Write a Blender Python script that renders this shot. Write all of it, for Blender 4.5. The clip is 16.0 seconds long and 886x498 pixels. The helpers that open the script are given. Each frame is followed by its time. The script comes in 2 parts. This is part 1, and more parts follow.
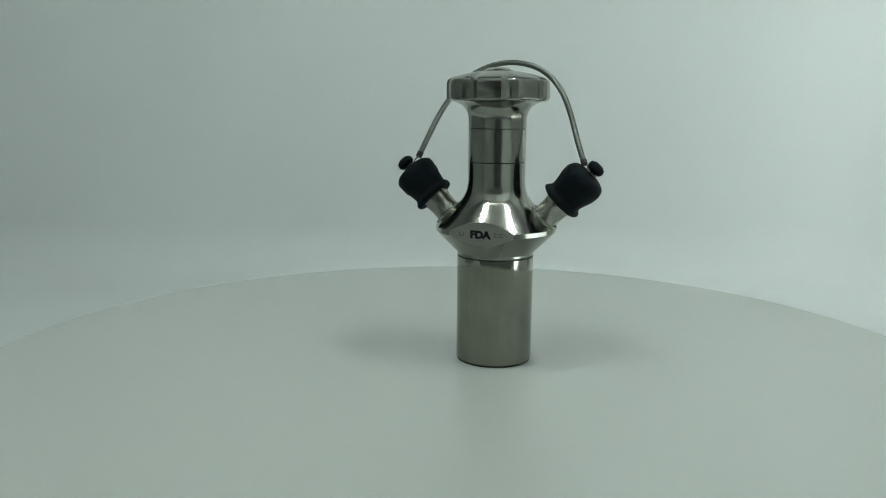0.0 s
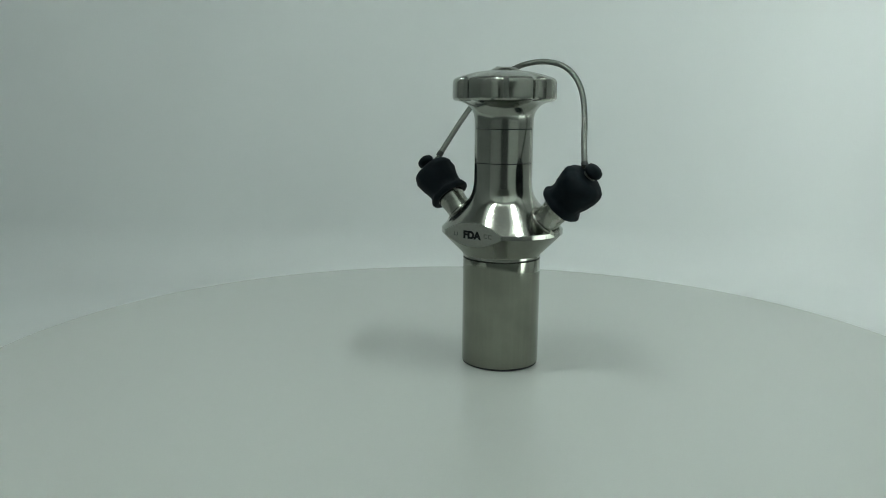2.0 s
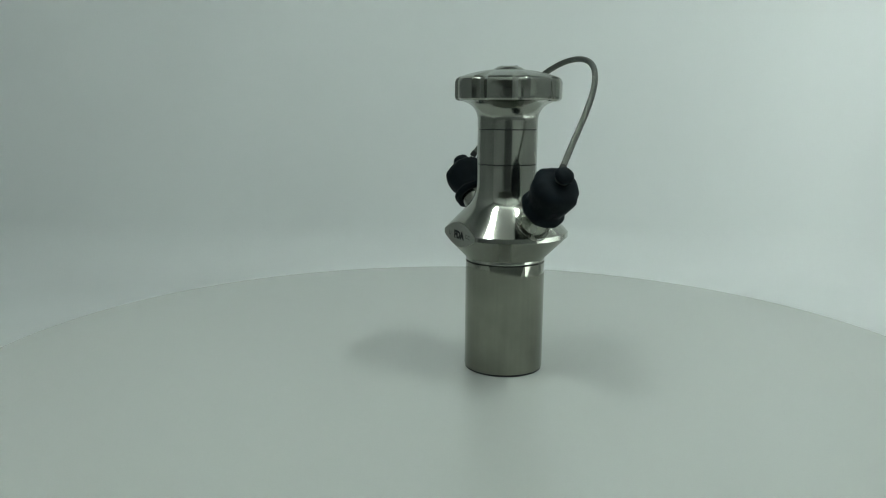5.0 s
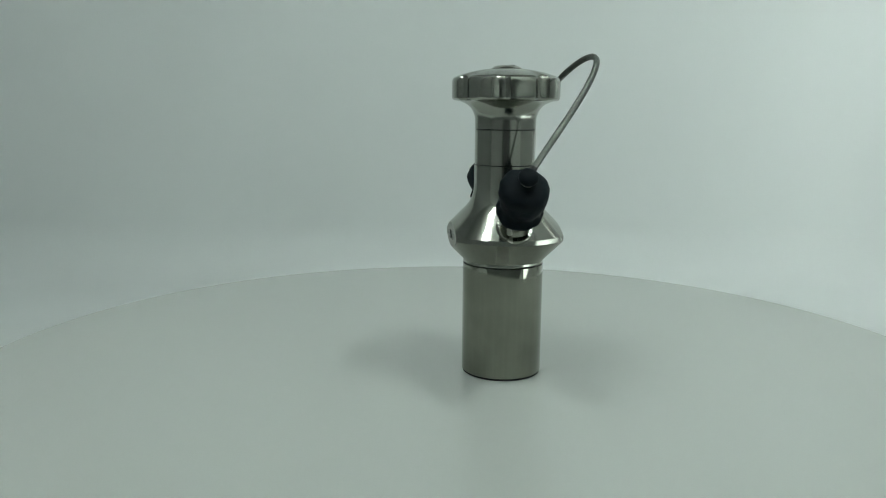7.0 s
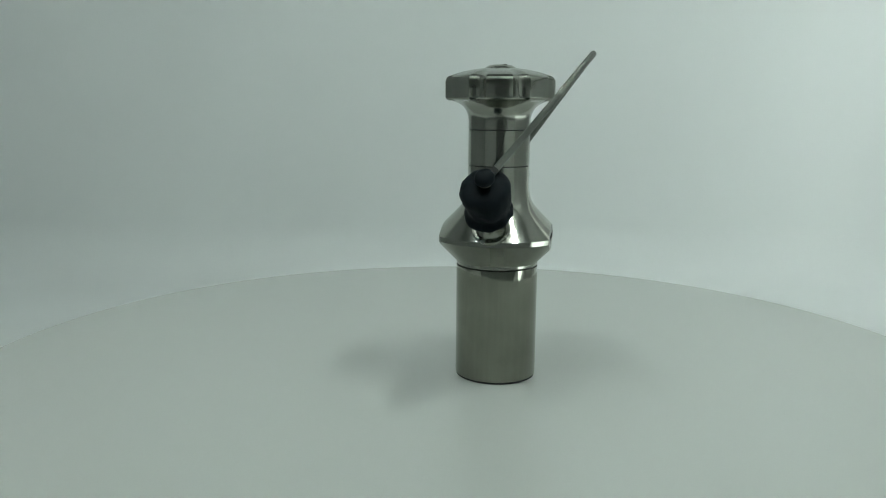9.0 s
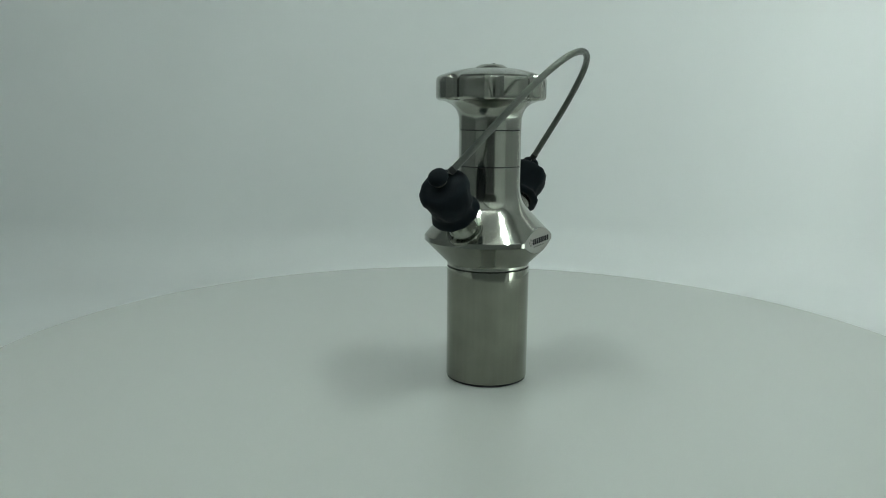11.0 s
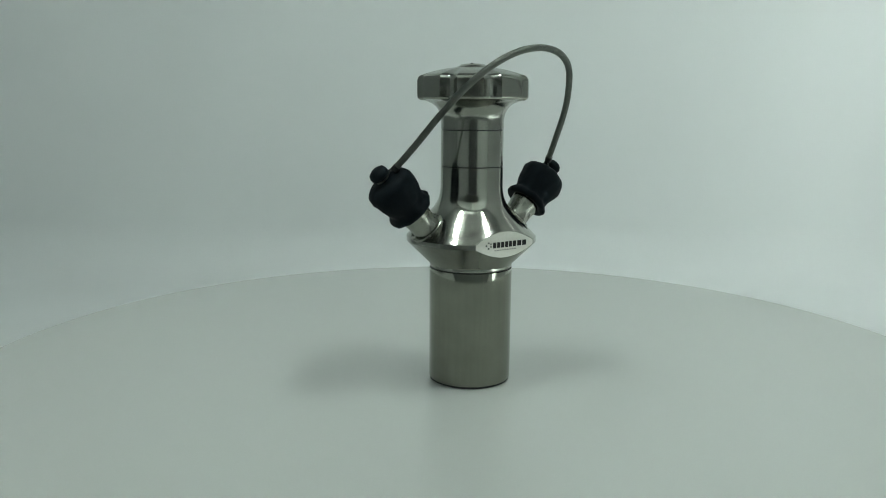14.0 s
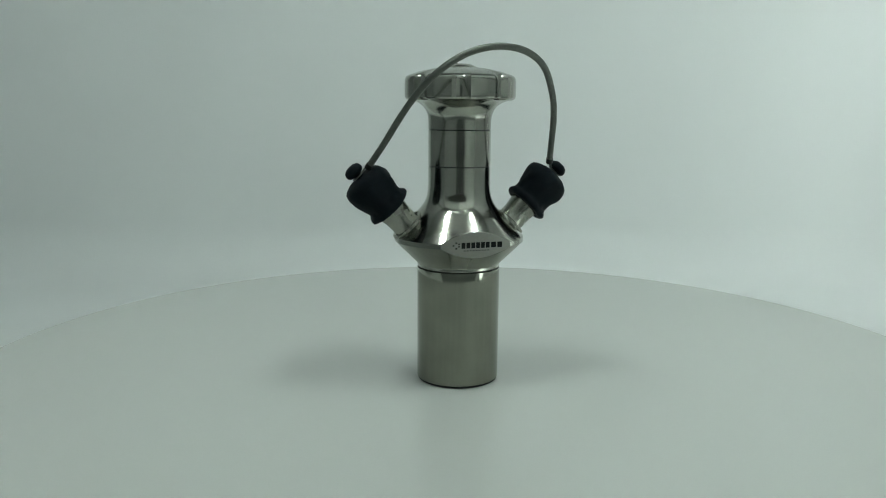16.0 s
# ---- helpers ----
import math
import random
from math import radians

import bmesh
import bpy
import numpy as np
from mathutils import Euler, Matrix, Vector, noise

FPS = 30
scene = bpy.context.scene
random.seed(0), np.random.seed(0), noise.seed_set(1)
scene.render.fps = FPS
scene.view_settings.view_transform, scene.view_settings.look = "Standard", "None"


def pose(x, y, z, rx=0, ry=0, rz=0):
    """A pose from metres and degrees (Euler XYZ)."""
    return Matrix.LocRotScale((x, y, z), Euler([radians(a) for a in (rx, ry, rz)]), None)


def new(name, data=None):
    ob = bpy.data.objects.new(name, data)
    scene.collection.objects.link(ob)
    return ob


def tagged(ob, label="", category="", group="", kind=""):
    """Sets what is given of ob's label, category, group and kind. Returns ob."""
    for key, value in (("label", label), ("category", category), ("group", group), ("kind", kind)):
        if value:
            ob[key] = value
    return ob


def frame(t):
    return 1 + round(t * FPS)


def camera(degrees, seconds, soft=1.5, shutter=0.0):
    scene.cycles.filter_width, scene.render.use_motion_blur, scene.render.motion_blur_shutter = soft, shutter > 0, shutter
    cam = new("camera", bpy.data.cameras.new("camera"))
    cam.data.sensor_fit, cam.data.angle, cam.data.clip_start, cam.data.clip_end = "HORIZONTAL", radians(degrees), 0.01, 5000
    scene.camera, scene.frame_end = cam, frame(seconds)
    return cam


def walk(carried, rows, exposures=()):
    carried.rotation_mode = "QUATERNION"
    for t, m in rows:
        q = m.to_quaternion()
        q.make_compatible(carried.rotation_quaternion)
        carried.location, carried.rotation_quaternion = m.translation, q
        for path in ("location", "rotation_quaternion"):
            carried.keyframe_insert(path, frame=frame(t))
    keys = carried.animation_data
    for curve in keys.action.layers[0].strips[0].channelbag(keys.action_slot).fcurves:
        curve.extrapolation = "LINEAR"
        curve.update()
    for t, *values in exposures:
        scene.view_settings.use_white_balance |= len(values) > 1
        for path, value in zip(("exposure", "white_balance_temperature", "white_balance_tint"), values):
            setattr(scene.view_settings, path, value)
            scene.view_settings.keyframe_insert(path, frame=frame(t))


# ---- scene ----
cam = camera(59.17, 16.0, soft=1.0)
EYE = pose(-0.00967, -0.30435, 0.10154, 90 - 10.114, 0, 0) @ pose(0, 0, 0, 0, 0, 0.384)
walk(cam, [(0.0, EYE), (16.0, EYE)], exposures=[(0.0, 0.19), (9.0, 0.20), (14.5, 0.24), (16.0, 0.26)])

# ---- light: LED bars under the box's ceiling, added ones beside turntable and backdrop, a dim room beyond its front window ----
world = bpy.data.worlds.new("room_light")
world.use_nodes = True
world.node_tree.nodes["Background"].inputs[0].default_value = (0.85, 1.0, 0.95, 1)
world.node_tree.nodes["Background"].inputs[1].default_value = 0.05
scene.world = world
LED_COLOUR = (0.864, 1.0, 0.95)
LED_COLOUR_BACK = (0.895, 1.0, 0.958)
LED_LEFT, LED_RIGHT, LED_FRONT, LED_PANEL, LED_SIDE, LED_BACK, LED_ROOM = 92.0, 102.0, 9.0, 0.05, 3.6, 5.2, 2.5


# ---- materials ----
def material(name, base, rough=0.5, metal=0.0, grain=0.0, grain_scale=400.0, stain=0.0, stain_scale=12.0, stretch=(1, 1, 1),
             bump=0.0, rough_var=0.0, specular=0.5):
    m = bpy.data.materials.new(name)
    m.use_nodes = True
    nodes, links = m.node_tree.nodes, m.node_tree.links
    b = nodes["Principled BSDF"]
    b.inputs["Metallic"].default_value = metal
    b.inputs["Roughness"].default_value = rough
    b.inputs["Specular IOR Level"].default_value = specular
    co = nodes.new("ShaderNodeTexCoord")
    mp = nodes.new("ShaderNodeMapping")
    mp.inputs["Scale"].default_value = stretch
    links.new(co.outputs["Object"], mp.inputs["Vector"])
    fine = nodes.new("ShaderNodeTexNoise")
    fine.inputs["Scale"].default_value, fine.inputs["Detail"].default_value = grain_scale, 4
    links.new(mp.outputs[0], fine.inputs["Vector"])
    wide = nodes.new("ShaderNodeTexNoise")
    wide.inputs["Scale"].default_value, wide.inputs["Detail"].default_value = stain_scale, 3
    links.new(co.outputs["Object"], wide.inputs["Vector"])

    def shift(src, amount, start):
        mx = nodes.new("ShaderNodeMapRange")
        mx.inputs["From Min"].default_value, mx.inputs["From Max"].default_value = 0.0, 1.0
        mx.inputs["To Min"].default_value, mx.inputs["To Max"].default_value = start - 2 * amount, start + 2 * amount
        links.new(src, mx.inputs["Value"])
        return mx.outputs[0]

    mul = nodes.new("ShaderNodeMath")
    mul.operation = "MULTIPLY"
    links.new(shift(fine.outputs["Fac"], grain, 1.0), mul.inputs[0])
    links.new(shift(wide.outputs["Fac"], stain, 1.0), mul.inputs[1])
    vm = nodes.new("ShaderNodeVectorMath")
    vm.operation = "SCALE"
    vm.inputs[0].default_value = base
    links.new(mul.outputs[0], vm.inputs["Scale"])
    links.new(vm.outputs[0], b.inputs["Base Color"])
    if rough_var:
        links.new(shift(wide.outputs["Fac"], rough_var, rough), b.inputs["Roughness"])
    if bump:
        bp = nodes.new("ShaderNodeBump")
        bp.inputs["Strength"].default_value, bp.inputs["Distance"].default_value = bump, 0.0002
        links.new(fine.outputs["Fac"], bp.inputs["Height"])
        links.new(bp.outputs[0], b.inputs["Normal"])
    return m


def glow(name, colour, strength, base=0.8):
    m = bpy.data.materials.new(name)
    m.use_nodes = True
    b = m.node_tree.nodes["Principled BSDF"]
    b.inputs["Base Color"].default_value = (base, base, base, 1)
    b.inputs["Emission Color"].default_value = (*colour, 1)
    b.inputs["Emission Strength"].default_value = strength
    return m


PAPER = material("white_backdrop_paper", (0.70, 0.718, 0.712), 0.75, grain=0.015, grain_scale=900, stain=0.03, stain_scale=5, bump=0.05)
PANEL_DIM = material("grey_box_lining", (0.22, 0.232, 0.232), 0.7, grain=0.02, grain_scale=700, stain=0.06, stain_scale=6, bump=0.05)
# Side lining greys differ to dim the left and hold down bounced light.
PANEL_LEFT = material("grey_side_lining", (0.26, 0.272, 0.275), 0.7, grain=0.02, grain_scale=700, stain=0.06, stain_scale=6, bump=0.05)
ROOM = material("dim_room_paint", (0.5, 0.52, 0.5), 0.8, grain=0.02, grain_scale=80, stain=0.05, stain_scale=2, bump=0.05)
PANEL_CLOTH = material("pale_grey_cloth", (0.44, 0.453, 0.449), 0.65, grain=0.02, grain_scale=700, stain=0.04, stain_scale=6, bump=0.05)
PANEL = material("white_box_lining", (0.76, 0.78, 0.77), 0.6, grain=0.02, grain_scale=700, stain=0.04, stain_scale=6, bump=0.05)
PLATE = material("matt_white_plastic", (0.494, 0.508, 0.482), 0.22, grain=0.012, grain_scale=1500, stain=0.008, stain_scale=3, specular=0.62)
POLISHED = material("polished_stainless_steel", (0.365, 0.37, 0.325), 0.15, 1.0, grain=0.04, grain_scale=900, stain=0.1, stain_scale=95,
                    stretch=(1, 1, 0.06), bump=0.012, rough_var=0.045)
BRUSHED = material("darkened_turned_stainless_steel", (0.258, 0.262, 0.221), 0.055, 1.0, grain=0.05, grain_scale=650, stain=0.11, stain_scale=75,
                   stretch=(1, 1, 0.05), bump=0.006, rough_var=0.015)
NOZZLE = material("worn_satin_steel", (0.31, 0.315, 0.275), 0.26, 1.0, grain=0.05, grain_scale=700, stain=0.12, stain_scale=160, bump=0.05, rough_var=0.06)
MIRROR = material("mirror_polished_steel", (0.32, 0.325, 0.288), 0.2, 1.0, grain=0.03, grain_scale=500, stain=0.05, stain_scale=150, bump=0.02, rough_var=0.02)
SATIN = material("satin_steel_facet", (0.35, 0.35, 0.316), 0.38, 1.0, grain=0.05, grain_scale=900, stain=0.06, stain_scale=120, bump=0.06, rough_var=0.05)
DARK = material("black_gasket", (0.012, 0.012, 0.012), 0.6, grain=0.1, stain=0.05)
PHONE = material("dark_grey_phone_plastic", (0.11, 0.112, 0.115), 0.5, grain=0.05, stain=0.05)
RUBBER = material("black_rubber", (0.003, 0.0065, 0.0092), 0.65, grain=0.12, grain_scale=900, stain=0.2, stain_scale=160, bump=0.25, rough_var=0.08, specular=0.13)
STRAND = material("twisted_steel_strand", (0.145, 0.154, 0.137), 0.33, 1.0, grain=0.15, grain_scale=2500, stain=0.1, stain_scale=60, bump=0.05)
INK = material("black_ink", (0.014, 0.014, 0.015), 0.6, grain=0.2, grain_scale=3000, specular=0.1)
INK_FAINT = material("worn_grey_ink", (0.12, 0.122, 0.112), 0.45, grain=0.25, grain_scale=3000)
HOUSING = material("white_lamp_housing", (0.7, 0.7, 0.7), 0.4, grain=0.02, stain=0.03)


# ---- mesh helpers ----
def part(name, bm, mat, parent=None, label="", sharp=32):
    """Links a bmesh as one mesh object under a thing or part."""
    bmesh.ops.recalc_face_normals(bm, faces=bm.faces[:])
    for f in bm.faces:
        f.smooth = True
    for e in bm.edges:
        if len(e.link_faces) == 2 and e.calc_face_angle(0) > radians(sharp):
            e.smooth = False
    me = bpy.data.meshes.new(name)
    bm.to_mesh(me)
    bm.free()
    me.materials.append(mat)
    ob = new(name, me)
    if parent:
        ob.parent = parent
    if label:
        tagged(ob, label)
    return ob


def lathe(profile, segs=128, m=Matrix(), wobble=None):
    """A turned solid: (radius, height) pairs round z; radius 0 closes an end."""
    bm = bmesh.new()
    rings = []
    for r, z in profile:
        if r == 0:
            rings.append([bm.verts.new(m @ Vector((0, 0, z)))])
        else:
            ring = []
            for i in range(segs):
                a = 2 * math.pi * i / segs
                k = wobble(a, z) if wobble else 1.0
                ring.append(bm.verts.new(m @ Vector((r * k * math.cos(a), r * k * math.sin(a), z))))
            rings.append(ring)
    for a, b in zip(rings, rings[1:]):
        for i in range(segs):
            j = (i + 1) % segs
            quad = [a[i % len(a)], a[j % len(a)], b[j % len(b)], b[i % len(b)]]
            quad = list(dict.fromkeys(quad))
            if len(quad) > 2:
                bm.faces.new(quad)
    return bm


def box(x0, x1, y0, y1, z0, z1, bevel=0.0, m=Matrix(), bm=None):
    bm = bm or bmesh.new()
    made = bmesh.ops.create_cube(bm, size=1, matrix=m @ Matrix.LocRotScale(((x0 + x1) / 2, (y0 + y1) / 2, (z0 + z1) / 2), None, (x1 - x0, y1 - y0, z1 - z0)))
    if bevel:
        edges = list({e for v in made["verts"] for e in v.link_edges})
        bmesh.ops.bevel(bm, geom=edges, offset=bevel, segments=2, affect="EDGES")
    return bm


def smooth_path(points, steps):
    """A Catmull-Rom curve through the points."""
    pts = [points[0] * 2 - points[1], *points, points[-1] * 2 - points[-2]]
    out = []
    for i in range(1, len(pts) - 2):
        a, b, c, d = pts[i - 1:i + 3]
        for k in range(steps):
            t = k / steps
            out.append(0.5 * (b * 2 + (c - a) * t + (a * 2 - b * 5 + c * 4 - d) * t * t + (b * 3 - a - c * 3 + d) * t ** 3))
    return out + [points[-1]]


def frames_along(path):
    """Each point of the path with two directions across it, carried along without twist."""
    out, side = [], None
    for i, p in enumerate(path):
        way = (path[min(i + 1, len(path) - 1)] - path[max(i - 1, 0)]).normalized()
        side = way.orthogonal() if side is None else side - way * side.dot(way)
        side.normalize()
        out.append((p, side.copy(), way.cross(side)))
    return out


def tube(path, radius, segs=12, bm=None, closed=False):
    bm = bm or bmesh.new()
    rings = [[bm.verts.new(p + (u * math.cos(2 * math.pi * k / segs) + v * math.sin(2 * math.pi * k / segs)) * radius) for k in range(segs)]
             for p, u, v in frames_along(path)]
    pairs = list(zip(rings, rings[1:])) + ([(rings[-1], rings[0])] if closed else [])
    for a, b in pairs:
        for k in range(segs):
            n = (k + 1) % segs
            bm.faces.new((a[k], a[n], b[n], b[k]))
    if not closed:
        bm.faces.new(rings[0][::-1])
        bm.faces.new(rings[-1])
    return bm


# ---- the photo box ----
X0, X1, Y0, Y1, Z0, Z1, THICK = -0.445, 0.43, -0.306, 0.40, -0.05, 0.66, 0.012


def backdrop_sheet():
    """One white sheet: flat on the floor, swept up into the back."""
    bm = bmesh.new()
    line = [(Y0, Z0)]
    bend = 0.05
    for i in range(25):
        a = math.pi / 2 * i / 24
        line.append((Y1 - bend + bend * math.sin(a), Z0 + bend - bend * math.cos(a)))
    line[1:1] = [(Y0 + (Y1 - bend - Y0) * i / 10, Z0) for i in range(1, 10)]
    line += [(Y1, Z1)]
    nx = 16
    face = [[bm.verts.new((X0 + 0.001 + (X1 - X0 - 0.002) * k / nx, y, z)) for k in range(nx + 1)] for y, z in line]
    for a, b in zip(face, face[1:]):
        for k in range(nx):
            bm.faces.new((a[k], a[k + 1], b[k + 1], b[k]))
    return bm


tagged(part("backdrop", backdrop_sheet(), PAPER, sharp=60), "seamless white paper swept up behind the turntable", "backdrop", kind="structure")
RX0, RX1, RY0, RY1, RZ0, RZ1 = -1.7, 1.7, -2.0, 0.9, Z0 - 0.76, 1.75
tagged(part("floor", box(RX0, RX1, RY0, RY1, RZ0 - 0.05, RZ0), PANEL_DIM), "plain grey room floor", "floor", kind="structure")
tagged(part("wall_room", box(RX0 - 0.1, RX0, RY0 - 0.1, RY1 + 0.1, RZ0 - 0.05, RZ1), ROOM), "plain dim room wall", "wall", kind="structure")
tagged(part("wall_room", box(RX1, RX1 + 0.1, RY0 - 0.1, RY1 + 0.1, RZ0 - 0.05, RZ1), ROOM), "plain dim room wall", "wall", kind="structure")
tagged(part("wall_room", box(RX0, RX1, RY0 - 0.1, RY0, RZ0 - 0.05, RZ1), ROOM), "plain dim room wall", "wall", kind="structure")
tagged(part("wall_room", box(RX0, RX1, RY1, RY1 + 0.1, RZ0 - 0.05, RZ1), ROOM), "plain dim room wall", "wall", kind="structure")
tagged(part("ceiling_room", box(RX0 - 0.1, RX1 + 0.1, RY0 - 0.1, RY1 + 0.1, RZ1 + 0.001, RZ1 + 0.1), ROOM), "plain dim room ceiling", "ceiling", kind="structure")


def work_table():
    t = new("work_table")
    part("tabletop", box(-0.8, 0.8, -0.72, 0.6, Z0 - 0.032, Z0 - 0.004, 0.003), PANEL_DIM, t)
    for x in (-0.75, 0.75):
        for y in (-0.67, 0.55):
            part("leg", box(x - 0.025, x + 0.025, y - 0.025, y + 0.025, RZ0, Z0 - 0.033, 0.002), PANEL_DIM, t)
    return tagged(t, "plain grey work table under the photo box", "table")


work_table()


# Unseen lamp added to set how dim the room looks mirrored in the steel.
def room_light():
    lamp = new("added_room_light")
    lamp.location = (0.0, 0.25, RZ1)
    part("frame", box(-0.52, 0.52, -0.27, 0.27, -0.02, 0, 0.002), HOUSING, lamp)
    part("diffuser", box(-0.5, 0.5, -0.25, 0.25, -0.024, -0.0205, 0.001), glow("room_diffuser", LED_COLOUR, LED_ROOM), lamp, "dim glowing diffuser")
    return tagged(lamp, "added unseen square panel light that dimly lights the room", "lamp")


tagged(part("wall_left", box(X0 - THICK, X0, Y0, Y1 + THICK, Z0 - 0.003, Z1), PANEL_LEFT), "side lining of the photo box, greyed to dim the left side", "wall", kind="structure")
tagged(part("wall_right", box(X1, X1 + THICK, Y0, Y1 + THICK, Z0 - 0.003, Z1), PANEL_CLOTH), "side lining of the photo box, greyed to cut bounced light", "wall", kind="structure")
tagged(part("wall_back", box(X0, X1, Y1 + 0.004, Y1 + THICK, Z0 - 0.003, Z1), PANEL), "white back panel of the photo box", "wall", kind="structure")


def front_flap(panels):
    """One of the unseen cloths closing the box's front round the phone slot and window, toned for the steel's
    reflections.
    """
    bm = bmesh.new()
    for x0, x1, z0, z1 in panels:
        box(x0, x1, Y0 - 0.003, Y0 - 0.0005, z0, z1, bm=bm)
    return bm


# Hem added in grey so the platter's mirrored edge doesn't stand out.
HEM = 0.035
tagged(part("wall_front", front_flap([(X0, -0.2, HEM, Z1), (-0.2, -0.085, HEM, 0.14), (-0.2, 0.0, 0.27, Z1)]), PANEL_CLOTH),
       "unseen front flap beside an open window, grey for the dimmer mirrored side", "wall", kind="structure")
tagged(part("wall_front", front_flap([(X0, X1, Z0, HEM - 0.0005)]), PANEL_LEFT), "added hem along the front of the photo box, greyed to match the mirrored platter", "wall", kind="structure")
tagged(part("wall_front", front_flap([(0.095, 0.13, HEM, 0.14), (0.13, X1, HEM, Z1), (0.0005, 0.13, 0.27, Z1)]), PANEL),
       "unseen front flap beside an open window, white for the brighter mirrored side", "wall", kind="structure")
tagged(part("ceiling", box(X0 - THICK, X1 + THICK, Y0, Y1 + THICK, Z1 + 0.001, Z1 + THICK), PANEL_DIM), "grey lining above the photo box", "ceiling", kind="structure")


def light_strip(x0, x1, y0, y1, strength):
    """A flat LED bar hung under the ceiling."""
    z = Z1
    lamp = new("light_strip")
    lamp.location = ((x0 + x1) / 2, (y0 + y1) / 2, z)
    w, d = (x1 - x0) / 2, (y1 - y0) / 2
    part("housing", box(-w - 0.004, w + 0.004, -d - 0.004, d + 0.004, -0.012, 0, 0.002), HOUSING, lamp)
    part("diffuser", box(-w, w, -d, d, -0.016, -0.0125, 0.001), glow("led_diffuser", LED_COLOUR, strength), lamp, "glowing white diffuser")
    return tagged(lamp, "slim white LED bar under the box ceiling", "lamp", group="LED bars of the photo box")


room_light()
light_strip(-0.205, -0.183, -0.185, -0.03, LED_LEFT)
light_strip(0.206, 0.226, -0.165, -0.005, LED_RIGHT)
light_strip(-0.165, 0.185, -0.224, -0.214, LED_FRONT)


def added_ceiling_panel():
    """An unseen frosted edge-lit sheet, added to brighten the mirrored gap between the LED bars."""
    lamp = new("added_ceiling_panel")
    lamp.location = (0.012, -0.11, Z1)
    part("tray", box(-0.182, 0.182, -0.095, 0.095, -0.004, 0, 0.001), HOUSING, lamp)
    part("diffuser", box(-0.178, 0.178, -0.091, 0.091, -0.007, -0.0045, 0.001), glow("panel_diffuser", LED_COLOUR, LED_PANEL, 0.45), lamp, "faintly glowing frosted sheet")
    return tagged(lamp, "added dim frosted panel brightening the mirrored gap between the LED bars", "lamp")


added_ceiling_panel()


def wedge(a, b, za, zb, depth0, depth1):
    """A bar from plan point a to b; (bottom, top) heights at each end; from depth0 to depth1 away from the turntable."""
    bm = bmesh.new()
    a, b = Vector(a), Vector(b)
    out = Vector(((b - a).y, -(b - a).x)).normalized()
    ring = []
    for d in (depth0, depth1):
        for p, z in ((a, za[0]), (b, zb[0]), (b, zb[1]), (a, za[1])):
            q = p + out * d
            ring.append(bm.verts.new((q.x, q.y, z)))
    for f in ((0, 1, 2, 3), (7, 6, 5, 4), (0, 4, 5, 1), (1, 5, 6, 2), (2, 6, 7, 3), (3, 7, 4, 0)):
        bm.faces.new([ring[i] for i in f])
    bmesh.ops.bevel(bm, geom=bm.edges[:], offset=0.0006, segments=1, affect="EDGES")
    return bm


def added_side_light(points, strength):
    """An unseen low LED bar in straight lengths, rising from its near end, added to mirror as glints in the steel."""
    lamp = new("added_side_light")
    glass = glow("glint_diffuser", LED_COLOUR, strength)
    for a, b, (la, ta), (lb, tb) in points:
        part("housing", wedge(a, b, (Z0, ta + 0.003), (Z0, tb + 0.003), 0.0035, 0.018), HOUSING, lamp)
        part("diffuser", wedge(a, b, (la, ta), (lb, tb), 0, 0.003), glass, lamp, "glowing white diffuser")
    return tagged(lamp, "added low LED bar beside the turntable, shaped for glints in the steel", "lamp")


added_side_light([((0.245, -0.165), (0.315, -0.03), (-0.030, 0.013), (0.007, 0.018)),
            ((0.3155, -0.029), (0.335, 0.11), (0.006, 0.018), (0.008, 0.020))], LED_SIDE)


def added_background_light():
    """An unseen upright LED bar added in the far corner, turned to brighten the paper."""
    lamp = new("added_background_light")
    lamp.matrix_basis = pose(0.392, 0.235, Z0, 0, 0, 34)
    part("housing", box(-0.016, 0.016, -0.018, -0.0005, 0.012, 0.64, 0.002), HOUSING, lamp)
    part("foot", box(-0.022, 0.022, -0.03, 0.012, 0.0, 0.0115, 0.002), HOUSING, lamp)
    part("diffuser", box(-0.011, 0.011, 0, 0.003, 0.03, 0.625, 0.001), glow("added_back_diffuser", LED_COLOUR_BACK, LED_BACK), lamp, "glowing white diffuser")
    return tagged(lamp, "added unseen LED bar brightening the right of the backdrop paper", "lamp")


added_background_light()


def filming_phone():
    """The slab that films through the open front, mirrored as a dark band in the steel."""
    ph = new("phone")
    ph.location = (0.005, -0.326, Z0 - 0.004)
    part("back", box(-0.078, 0.078, -0.004, 0.004, 0.105, 0.181, 0.003), PHONE, ph, "dark phone back")
    part("stand", box(-0.055, 0.055, -0.012, 0.004, 0.004, 0.104, 0.003), PHONE, ph)
    part("foot", box(-0.06, 0.06, -0.05, 0.03, 0.0, 0.0038, 0.001), PHONE, ph)
    return tagged(ph, "dark grey phone on a small stand at the open front", "phone")


filming_phone()


# ---- the turntable ----
def turntable():
    t = new("turntable")
    part("platter", lathe([(0, -0.014), (0.1985, -0.014), (0.2, -0.0125), (0.2, -0.0002), (0.1998, 0), (0.1, 0), (0, 0)], 256), PLATE, t)
    part("base", lathe([(0, Z0), (0.138, Z0), (0.14, Z0 + 0.002), (0.14, -0.018), (0.13, -0.0145), (0, -0.0145)], 128), HOUSING, t, "white round motor base")
    return tagged(t, "round matt white display turntable, slowly turning", "turntable")


# ---- the sampling valve; its hose ports lie along local x, the engraved facets face local -y and +y ----
MM = 0.001
PORT_AZ = -20.0


def mm(pairs):
    return [(r * MM, z * MM) for r, z in pairs]


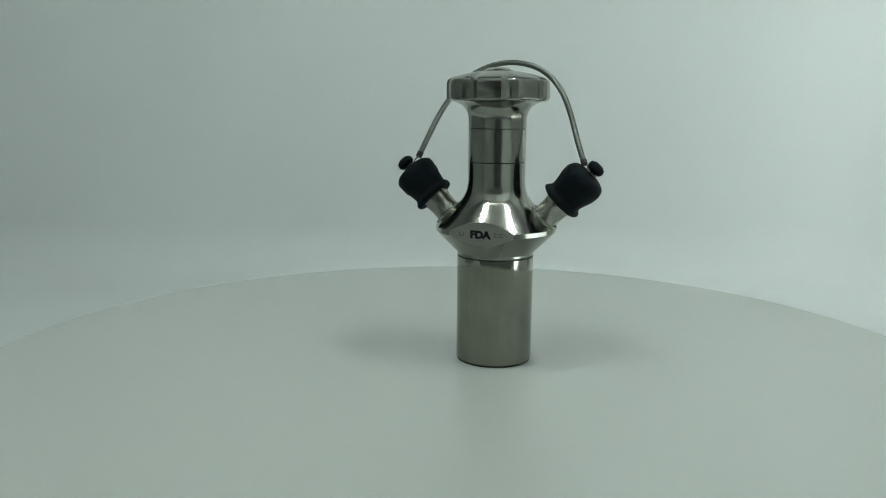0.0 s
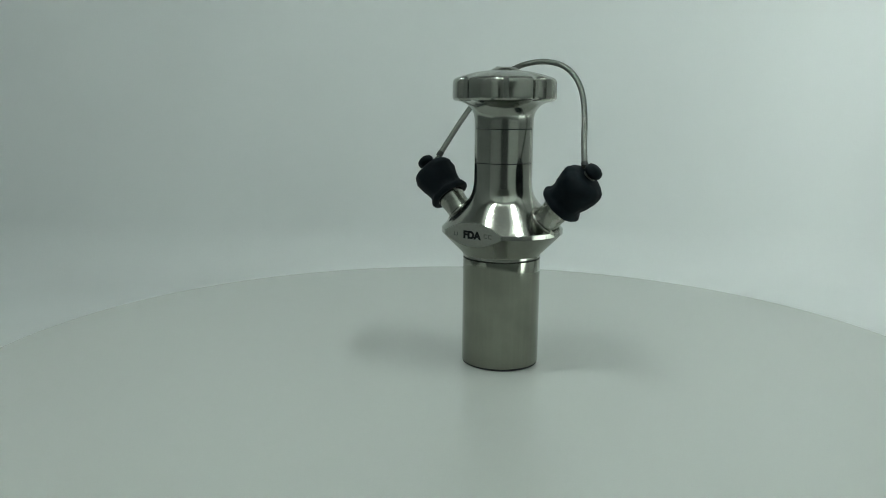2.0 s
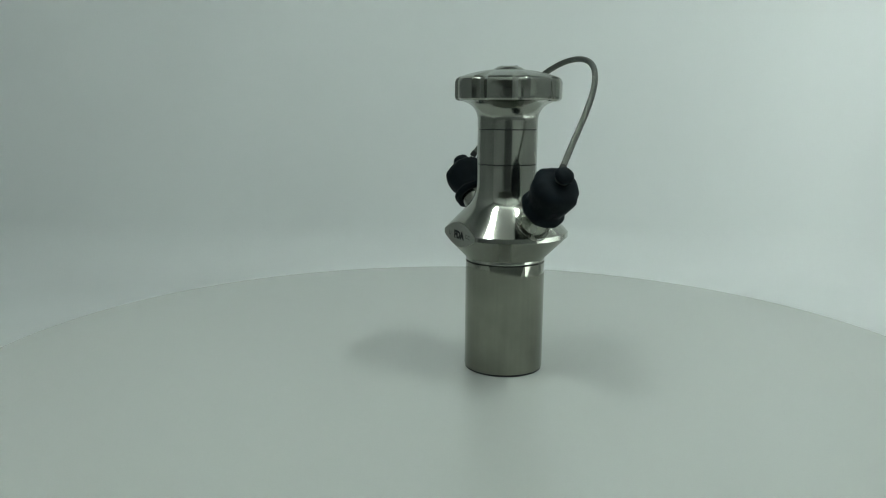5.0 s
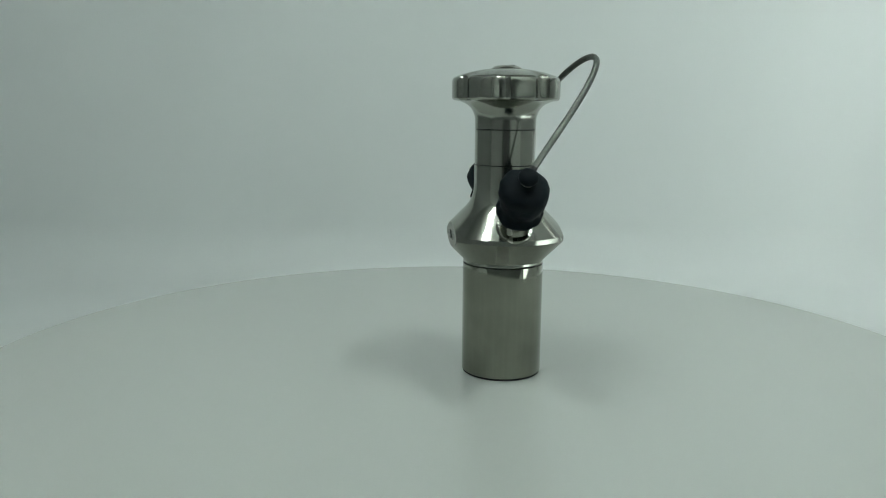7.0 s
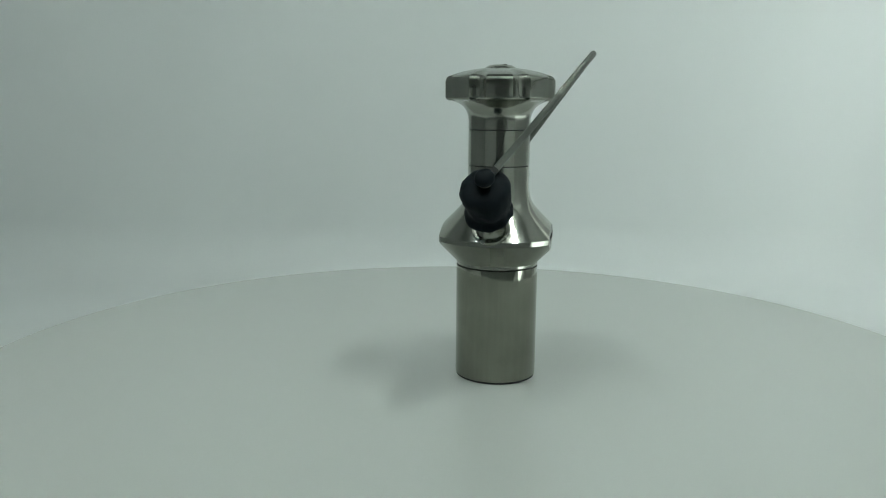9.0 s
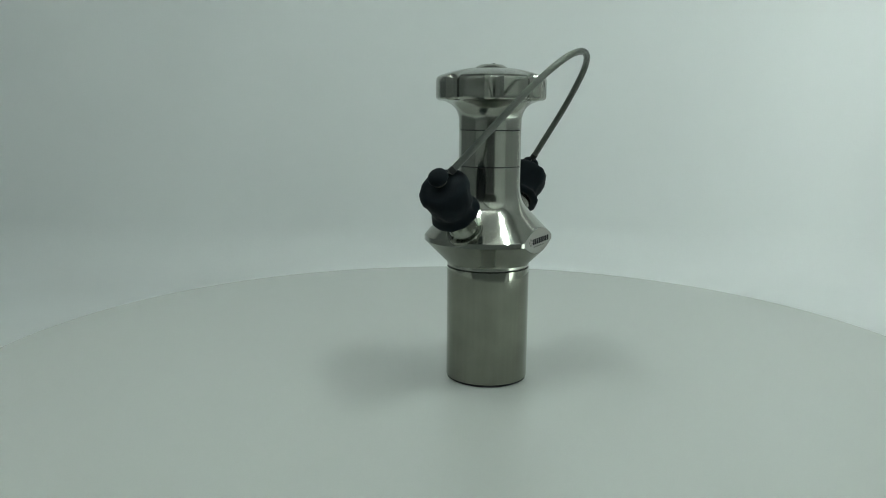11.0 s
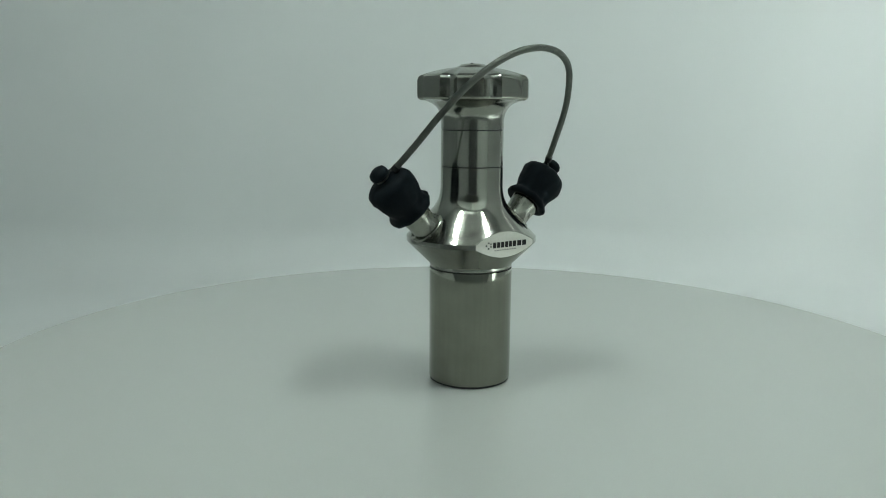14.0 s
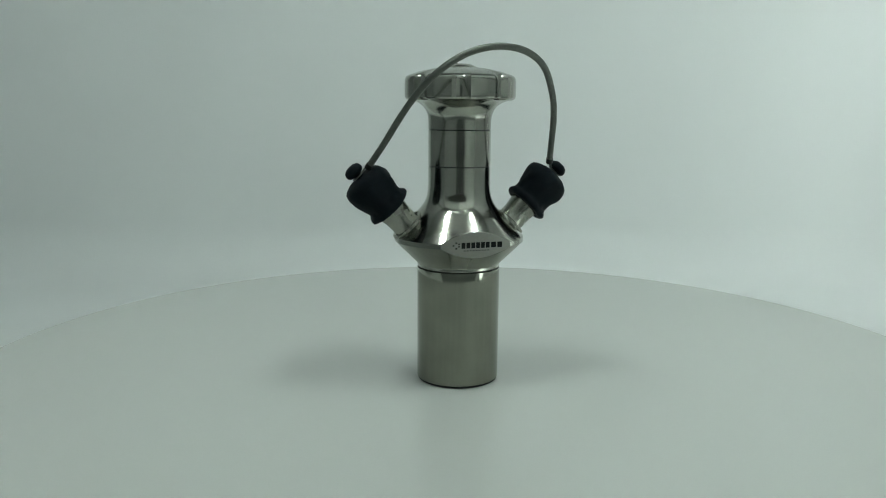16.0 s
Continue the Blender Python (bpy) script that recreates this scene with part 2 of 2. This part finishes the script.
def valve_body():
    prof = [(0, 0), (14.6, 0), (15.0, 0.15), (15.1, 0.6), (15.2, 43.35), (15.35, 43.6), (14.9, 43.65), (14.9, 43.9), (15.35, 43.95), (15.5, 44.2), (15.5, 45.0),
            (15.9, 45.55), (24.15, 53.7), (24.15, 55.45), (20.0, 59.8), (16.2, 63.7), (14.4, 65.6), (13.2, 67.2),
            (12.4, 68.8), (11.9, 70.4), (11.6, 72.2), (11.5, 74.0), (11.5, 81.05), (10.9, 81.06), (0, 81.07)]
    bm = lathe(mm(prof), 160)
    for s in (-1, 1):
        cut = bmesh.ops.bisect_plane(bm, geom=bm.verts[:] + bm.edges[:] + bm.faces[:], plane_co=(0, s * 0.0203, 0), plane_no=(0, s, 0), clear_outer=True)
        made = bmesh.ops.contextual_create(bm, geom=[e for e in cut["geom_cut"] if isinstance(e, bmesh.types.BMEdge)])
        for f in made["faces"]:
            f.material_index = 1
        rim = {e for f in made["faces"] for e in f.edges}
        bmesh.ops.bevel(bm, geom=list(rim), offset=0.00016, segments=1, affect="EDGES", clamp_overlap=True, material=0)
    # Lower cone takes the darker steel, so its shade is put into the colour.
    for f in bm.faces:
        if 0.0449 < f.calc_center_median().z < 0.0531 and f.material_index == 0:
            f.material_index = 2
    return bm


KNOB_LOBES, HALF = 8, 9.375


def lobe_radius(a):
    """The hand knob's outline: eight lobes parted by shallow flutes."""
    d = (math.degrees(a) - 8.5 + 22.5) % 45 - 22.5
    return 20.3 - (1.8 * (1 - (d / HALF) ** 2) if abs(d) < HALF else 0.0)


def hand_knob():
    bm = bmesh.new()
    segs = 192
    rings = []
    neck = [(10.9, 94.59), (11.5, 94.6), (11.5, 95.2), (11.5, 97.6), (11.6, 98.8), (11.95, 100.2), (12.6, 101.6), (13.5, 102.8), (14.8, 103.8), (16.4, 104.5), (17.8, 104.95)]
    for r, z in neck:
        rings.append([(min(r, 99), z)] * segs)
    angles = [2 * math.pi * (i / segs) + radians(8.5) for i in range(segs)]
    edge = [lobe_radius(a) for a in angles]
    for inset, z in ((1.3, 105.0), (0.6, 105.3), (0.15, 105.8), (0.0, 106.5), (0.0, 111.7), (0.12, 112.4), (0.45, 113.1), (1.0, 113.6), (1.8, 113.95)):
        rings.append([(e - inset, z) for e in edge])
    for k in range(1, 9):
        t = 1 - k / 8
        rings.append([(6 + (e - 1.8 - 6) * t, 113.95 + 2.65 * (1 - t ** 1.6)) for e in edge])
    verts = [[bm.verts.new((r * MM * math.cos(a), r * MM * math.sin(a), z * MM)) for (r, z), a in zip(ring, angles)] for ring in rings]
    for a, b in zip(verts, verts[1:]):
        for i in range(segs):
            j = (i + 1) % segs
            bm.faces.new((a[i], a[j], b[j], b[i]))
    bm.faces.new(verts[0][::-1])
    bm.faces.new(verts[-1])
    return bm


def lettering(text, height, m, mat, parent, name, label):
    """Built-in letters, pressed flat onto a facet."""
    cu = bpy.data.curves.new(name, "FONT")
    cu.body, cu.size, cu.align_x, cu.align_y = text, height / 0.7, "CENTER", "CENTER"
    cu.extrude, cu.offset, cu.space_character = 0.00003, height * 0.09, 0.98
    tmp = new("tmp", cu)
    me = bpy.data.meshes.new_from_object(tmp.evaluated_get(bpy.context.evaluated_depsgraph_get()))
    bpy.data.objects.remove(tmp)
    me.transform(m)
    me.materials.clear()
    me.materials.append(mat)
    ob = new(name, me)
    ob.parent = parent
    return tagged(ob, label)


def bars(rects, m, mat, parent, name, label=""):
    """Plain raised bars, (x0, x1, y0, y1) in millimetres on a facet."""
    for x0, x1, y0, y1 in rects:
        part(name, box(x0 * MM, x1 * MM, y0 * MM, y1 * MM, 0, 0.00004, m=m), mat, parent, label)


def sampling_valve():
    v = new("sampling_valve")
    turn = pose(0, 0, 0, 0, 0, PORT_AZ)
    body = part("body", valve_body(), POLISHED, v, sharp=15)
    body.matrix_basis = turn
    body.data.materials.append(SATIN)
    body.data.materials.append(BRUSHED)
    part("sleeve_tube", lathe(mm([(15.0, 0.78), (15.25, 0.8), (15.45, 1.0), (15.52, 1.35), (15.52, 43.4), (15.0, 43.45)]), 160), BRUSHED, v, "brushed steel lower sleeve")
    part("foot_gasket", lathe(mm([(0, 0.02), (14.8, 0.02), (15.15, 0.2), (15.2, 0.76), (14.0, 0.78)]), 96), DARK, v, "thin black foot ring")
    part("seam_ring", lathe(mm([(14.6, 43.55), (15.2, 43.66), (15.2, 43.89), (14.6, 43.95)]), 128), DARK, v)
    part("neck_sleeve", lathe(mm([(10.8, 81.39), (11.5, 81.4), (11.5, 94.25), (10.8, 94.26)]), 128), POLISHED, v)
    part("neck_ring", lathe(mm([(10.5, 81.0), (11.15, 81.1), (11.15, 81.45), (10.5, 81.5)]), 96), DARK, v)
    part("neck_ring", lathe(mm([(10.5, 94.1), (11.15, 94.2), (11.15, 94.55), (10.5, 94.6)]), 96), DARK, v)
    knob = part("hand_knob", hand_knob(), MIRROR, v, "polished knob with eight lobes", sharp=22)
    part("knob_button", lathe(mm([(6.0, 116.3), (5.9, 116.75), (5.2, 117.2), (4.2, 117.75), (2.6, 118.0), (0, 118.05)]), 64), POLISHED, knob)
    part("slot", box(-0.0035, 0.0035, -0.0004, 0.0004, 0.1176, 0.11812, 0.0001, m=pose(0, 0, 0, 0, 0, 25)), DARK, knob)

    loops = []
    for s in (1, -1):
        # axis of the port: out along the hose direction, 45.5 degrees up
        axis = turn @ pose(0, 0, 0, 0, 0, 0 if s > 0 else 180) @ pose(0.0199, 0, 0.0597, 0, 44.5, 0)
        part("hose_port", lathe(mm([(0, -5), (6.7, -5), (6.7, 0.35), (6.5, 0.6), (6.0, 0.6), (5.9, 0.2), (5.45, 0.2), (5.2, 0.7), (5.15, 4.2), (5.35, 6.0), (5.6, 7.4), (5.65, 10.5), (0, 10.5)]), 64, axis),
             NOZZLE, v, "short satin steel hose nozzle")

        def lumpy(a, z, s=s):
            p = Vector((math.cos(a), math.sin(a), z * 160 + 7 * s))
            return 1 + 0.018 * math.sin(3 * a + s + z * 300) + 0.07 * noise.noise(p * 1.1) + 0.055 * noise.noise(p * 3.0)

        cap = part("rubber_cap", lathe(mm([(5.0, 9.4), (6.6, 8.8), (7.7, 8.8), (8.4, 9.3), (8.6, 10.1), (8.3, 10.8), (7.65, 11.5), (7.3, 12.3), (7.3, 13.1), (7.5, 14.3), (7.85, 15.8),
                                           (8.2, 17.4), (8.55, 19.1), (8.75, 20.8), (8.6, 22.2), (8.0, 23.3), (7.0, 24.1), (5.5, 24.7), (3.6, 24.9), (2.1, 25.0), (0, 25.05)]), 72, axis, lumpy),
                   RUBBER, v, "black rubber dust cap with pinched waist", sharp=70)
        part("cap_button", lathe(mm([(0, 24.6), (1.7, 24.6), (1.45, 25.4), (1.6, 26.3), (2.9, 26.6), (3.45, 27.4), (3.5, 28.2), (3.1, 29.2), (2.0, 29.9), (0, 30.1)]), 48, axis),
             RUBBER, cap, sharp=70)
        ring = [axis @ (Vector((math.cos(a), math.sin(a), 0)) * 0.0022 + Vector((0, 0, 0.0258))) for a in (2 * math.pi * k / 32 for k in range(32))]
        loops.append(ring)
        part("wire_loop", tube(ring, 0.0003, 8, closed=True), STRAND, cap, "thin steel wire loop round the cap button")

    # the cable: a leaning arch between the two caps
    arch = [(-36.2, -1.5), (-35, 1), (-33, 11), (-30.5, 23), (-27.2, 33), (-21, 44.3), (-13.5, 50.2), (-5, 52.3), (3, 51.3), (10, 47.9), (16.5, 41.7), (21.8, 33.5), (26.3, 23), (30.5, 11), (34.6, 0.5), (36.0, -2.0)]
    lean = radians(37.6)
    path = smooth_path([turn @ Vector((x * MM, (2 + 0.985 * h * math.sin(lean) + 0.055 * x * max(h, 0) / 52) * MM, (81 + 0.985 * h * math.cos(lean)) * MM)) for x, h in arch], 24)[26:-22]
    rails = frames_along(path)
    cable = part("cable", tube(path, 0.0008, 10), STRAND, v, "thin twisted steel cable arching between the caps", sharp=80)
    strands = 11
    for k in range(strands):
        line = []
        for i, (p, u, w) in enumerate(rails):
            a = 2 * math.pi * k / strands + i * 0.3
            line.append(p + (u * math.cos(a) + w * math.sin(a)) * 0.0008)
        part("strand", tube(line, 0.00038, 6), STRAND, cable, sharp=80)
    for cut in (path[:7], path[-7:]):
        part("ferrule", tube(cut, 0.0013, 16), DARK, cable, "black end ferrule", sharp=50)
    for tip, ring in ((path[-1], loops[0]), (path[0], loops[1])):
        near = min(ring, key=lambda p: (p - tip).length)
        part("wire_tail", tube(smooth_path([tip, tip.lerp(near, 0.5) + Vector((0, 0, 0.0006)), near], 6), 0.0003, 8), STRAND, cable)

    # engraved facets
    front = pose(0, -0.02031, 0.0551, 90, 0, 0)
    lettering("FDA", 0.0027, pose(-0.0003, -0.02031, 0.0544, 90, 0, 0) @ Matrix.Diagonal((1.1, 1, 1, 1)), INK, body, "engraving", "black engraved capital letters")
    bars([(-8.8, -8.45, -1.4, 0.2), (-8.3, -7.4, -1.4, -1.05), (-7.25, -6.9, -1.3, 0.1), (5.3, 5.65, -1.2, 0.4), (5.8, 6.8, -1.2, -0.85), (5.8, 6.8, 0.05, 0.4),
          (7.3, 7.65, -1.3, 0.3), (7.8, 8.8, -1.3, -0.95), (7.8, 8.8, -0.05, 0.3)], front, INK_FAINT, body, "faint_mark", "worn grey engraved mark")
    rear = pose(0, 0.02031, 0.0551, 90, 0, 180)
    bars([(-7.6, -7.0, 0.35, 0.95), (-8.6, -8.0, -0.55, 0.05), (-7.6, -7.0, -1.6, -1.0), (-6.6, -6.0, -0.95, -0.45), (-6.6, -6.0, 0.0, 0.45)], rear, INK, body, "emblem_dot")
    word = [(-5.35 + 1.8 * i, -3.95 + 1.8 * i, -1.4, 0.65) for i in range(6)] + [(5.65, 7.45, -1.35, 0.6), (7.95, 9.75, -1.35, 0.6)]
    bars(word, rear, INK, body, "name_bar")
    bars([(-4.6 + 1.1 * i, -3.8 + 1.1 * i, -2.45, -2.05) for i in range(9)], rear, INK_FAINT, body, "small_print_bar")
    return tagged(v, "polished steel sampling valve with black rubber-capped ports on the turntable", "valve")


TABLE = turntable()
VALVE = sampling_valve()


def motions():
    """The turntable turns steadily; the valve rides on it, a little off its centre."""
    rate, reach, start = -8.967, 0.01491, 38.6
    steps = [0.5 * i for i in range(33)]
    walk(TABLE, [(t, pose(0, 0, 0, 0, 0, rate * t)) for t in steps])
    walk(VALVE, [(t, pose(reach * math.cos(radians(start + rate * t)), reach * math.sin(radians(start + rate * t)), 0.0, 0, 0, rate * t)) for t in steps])


motions()
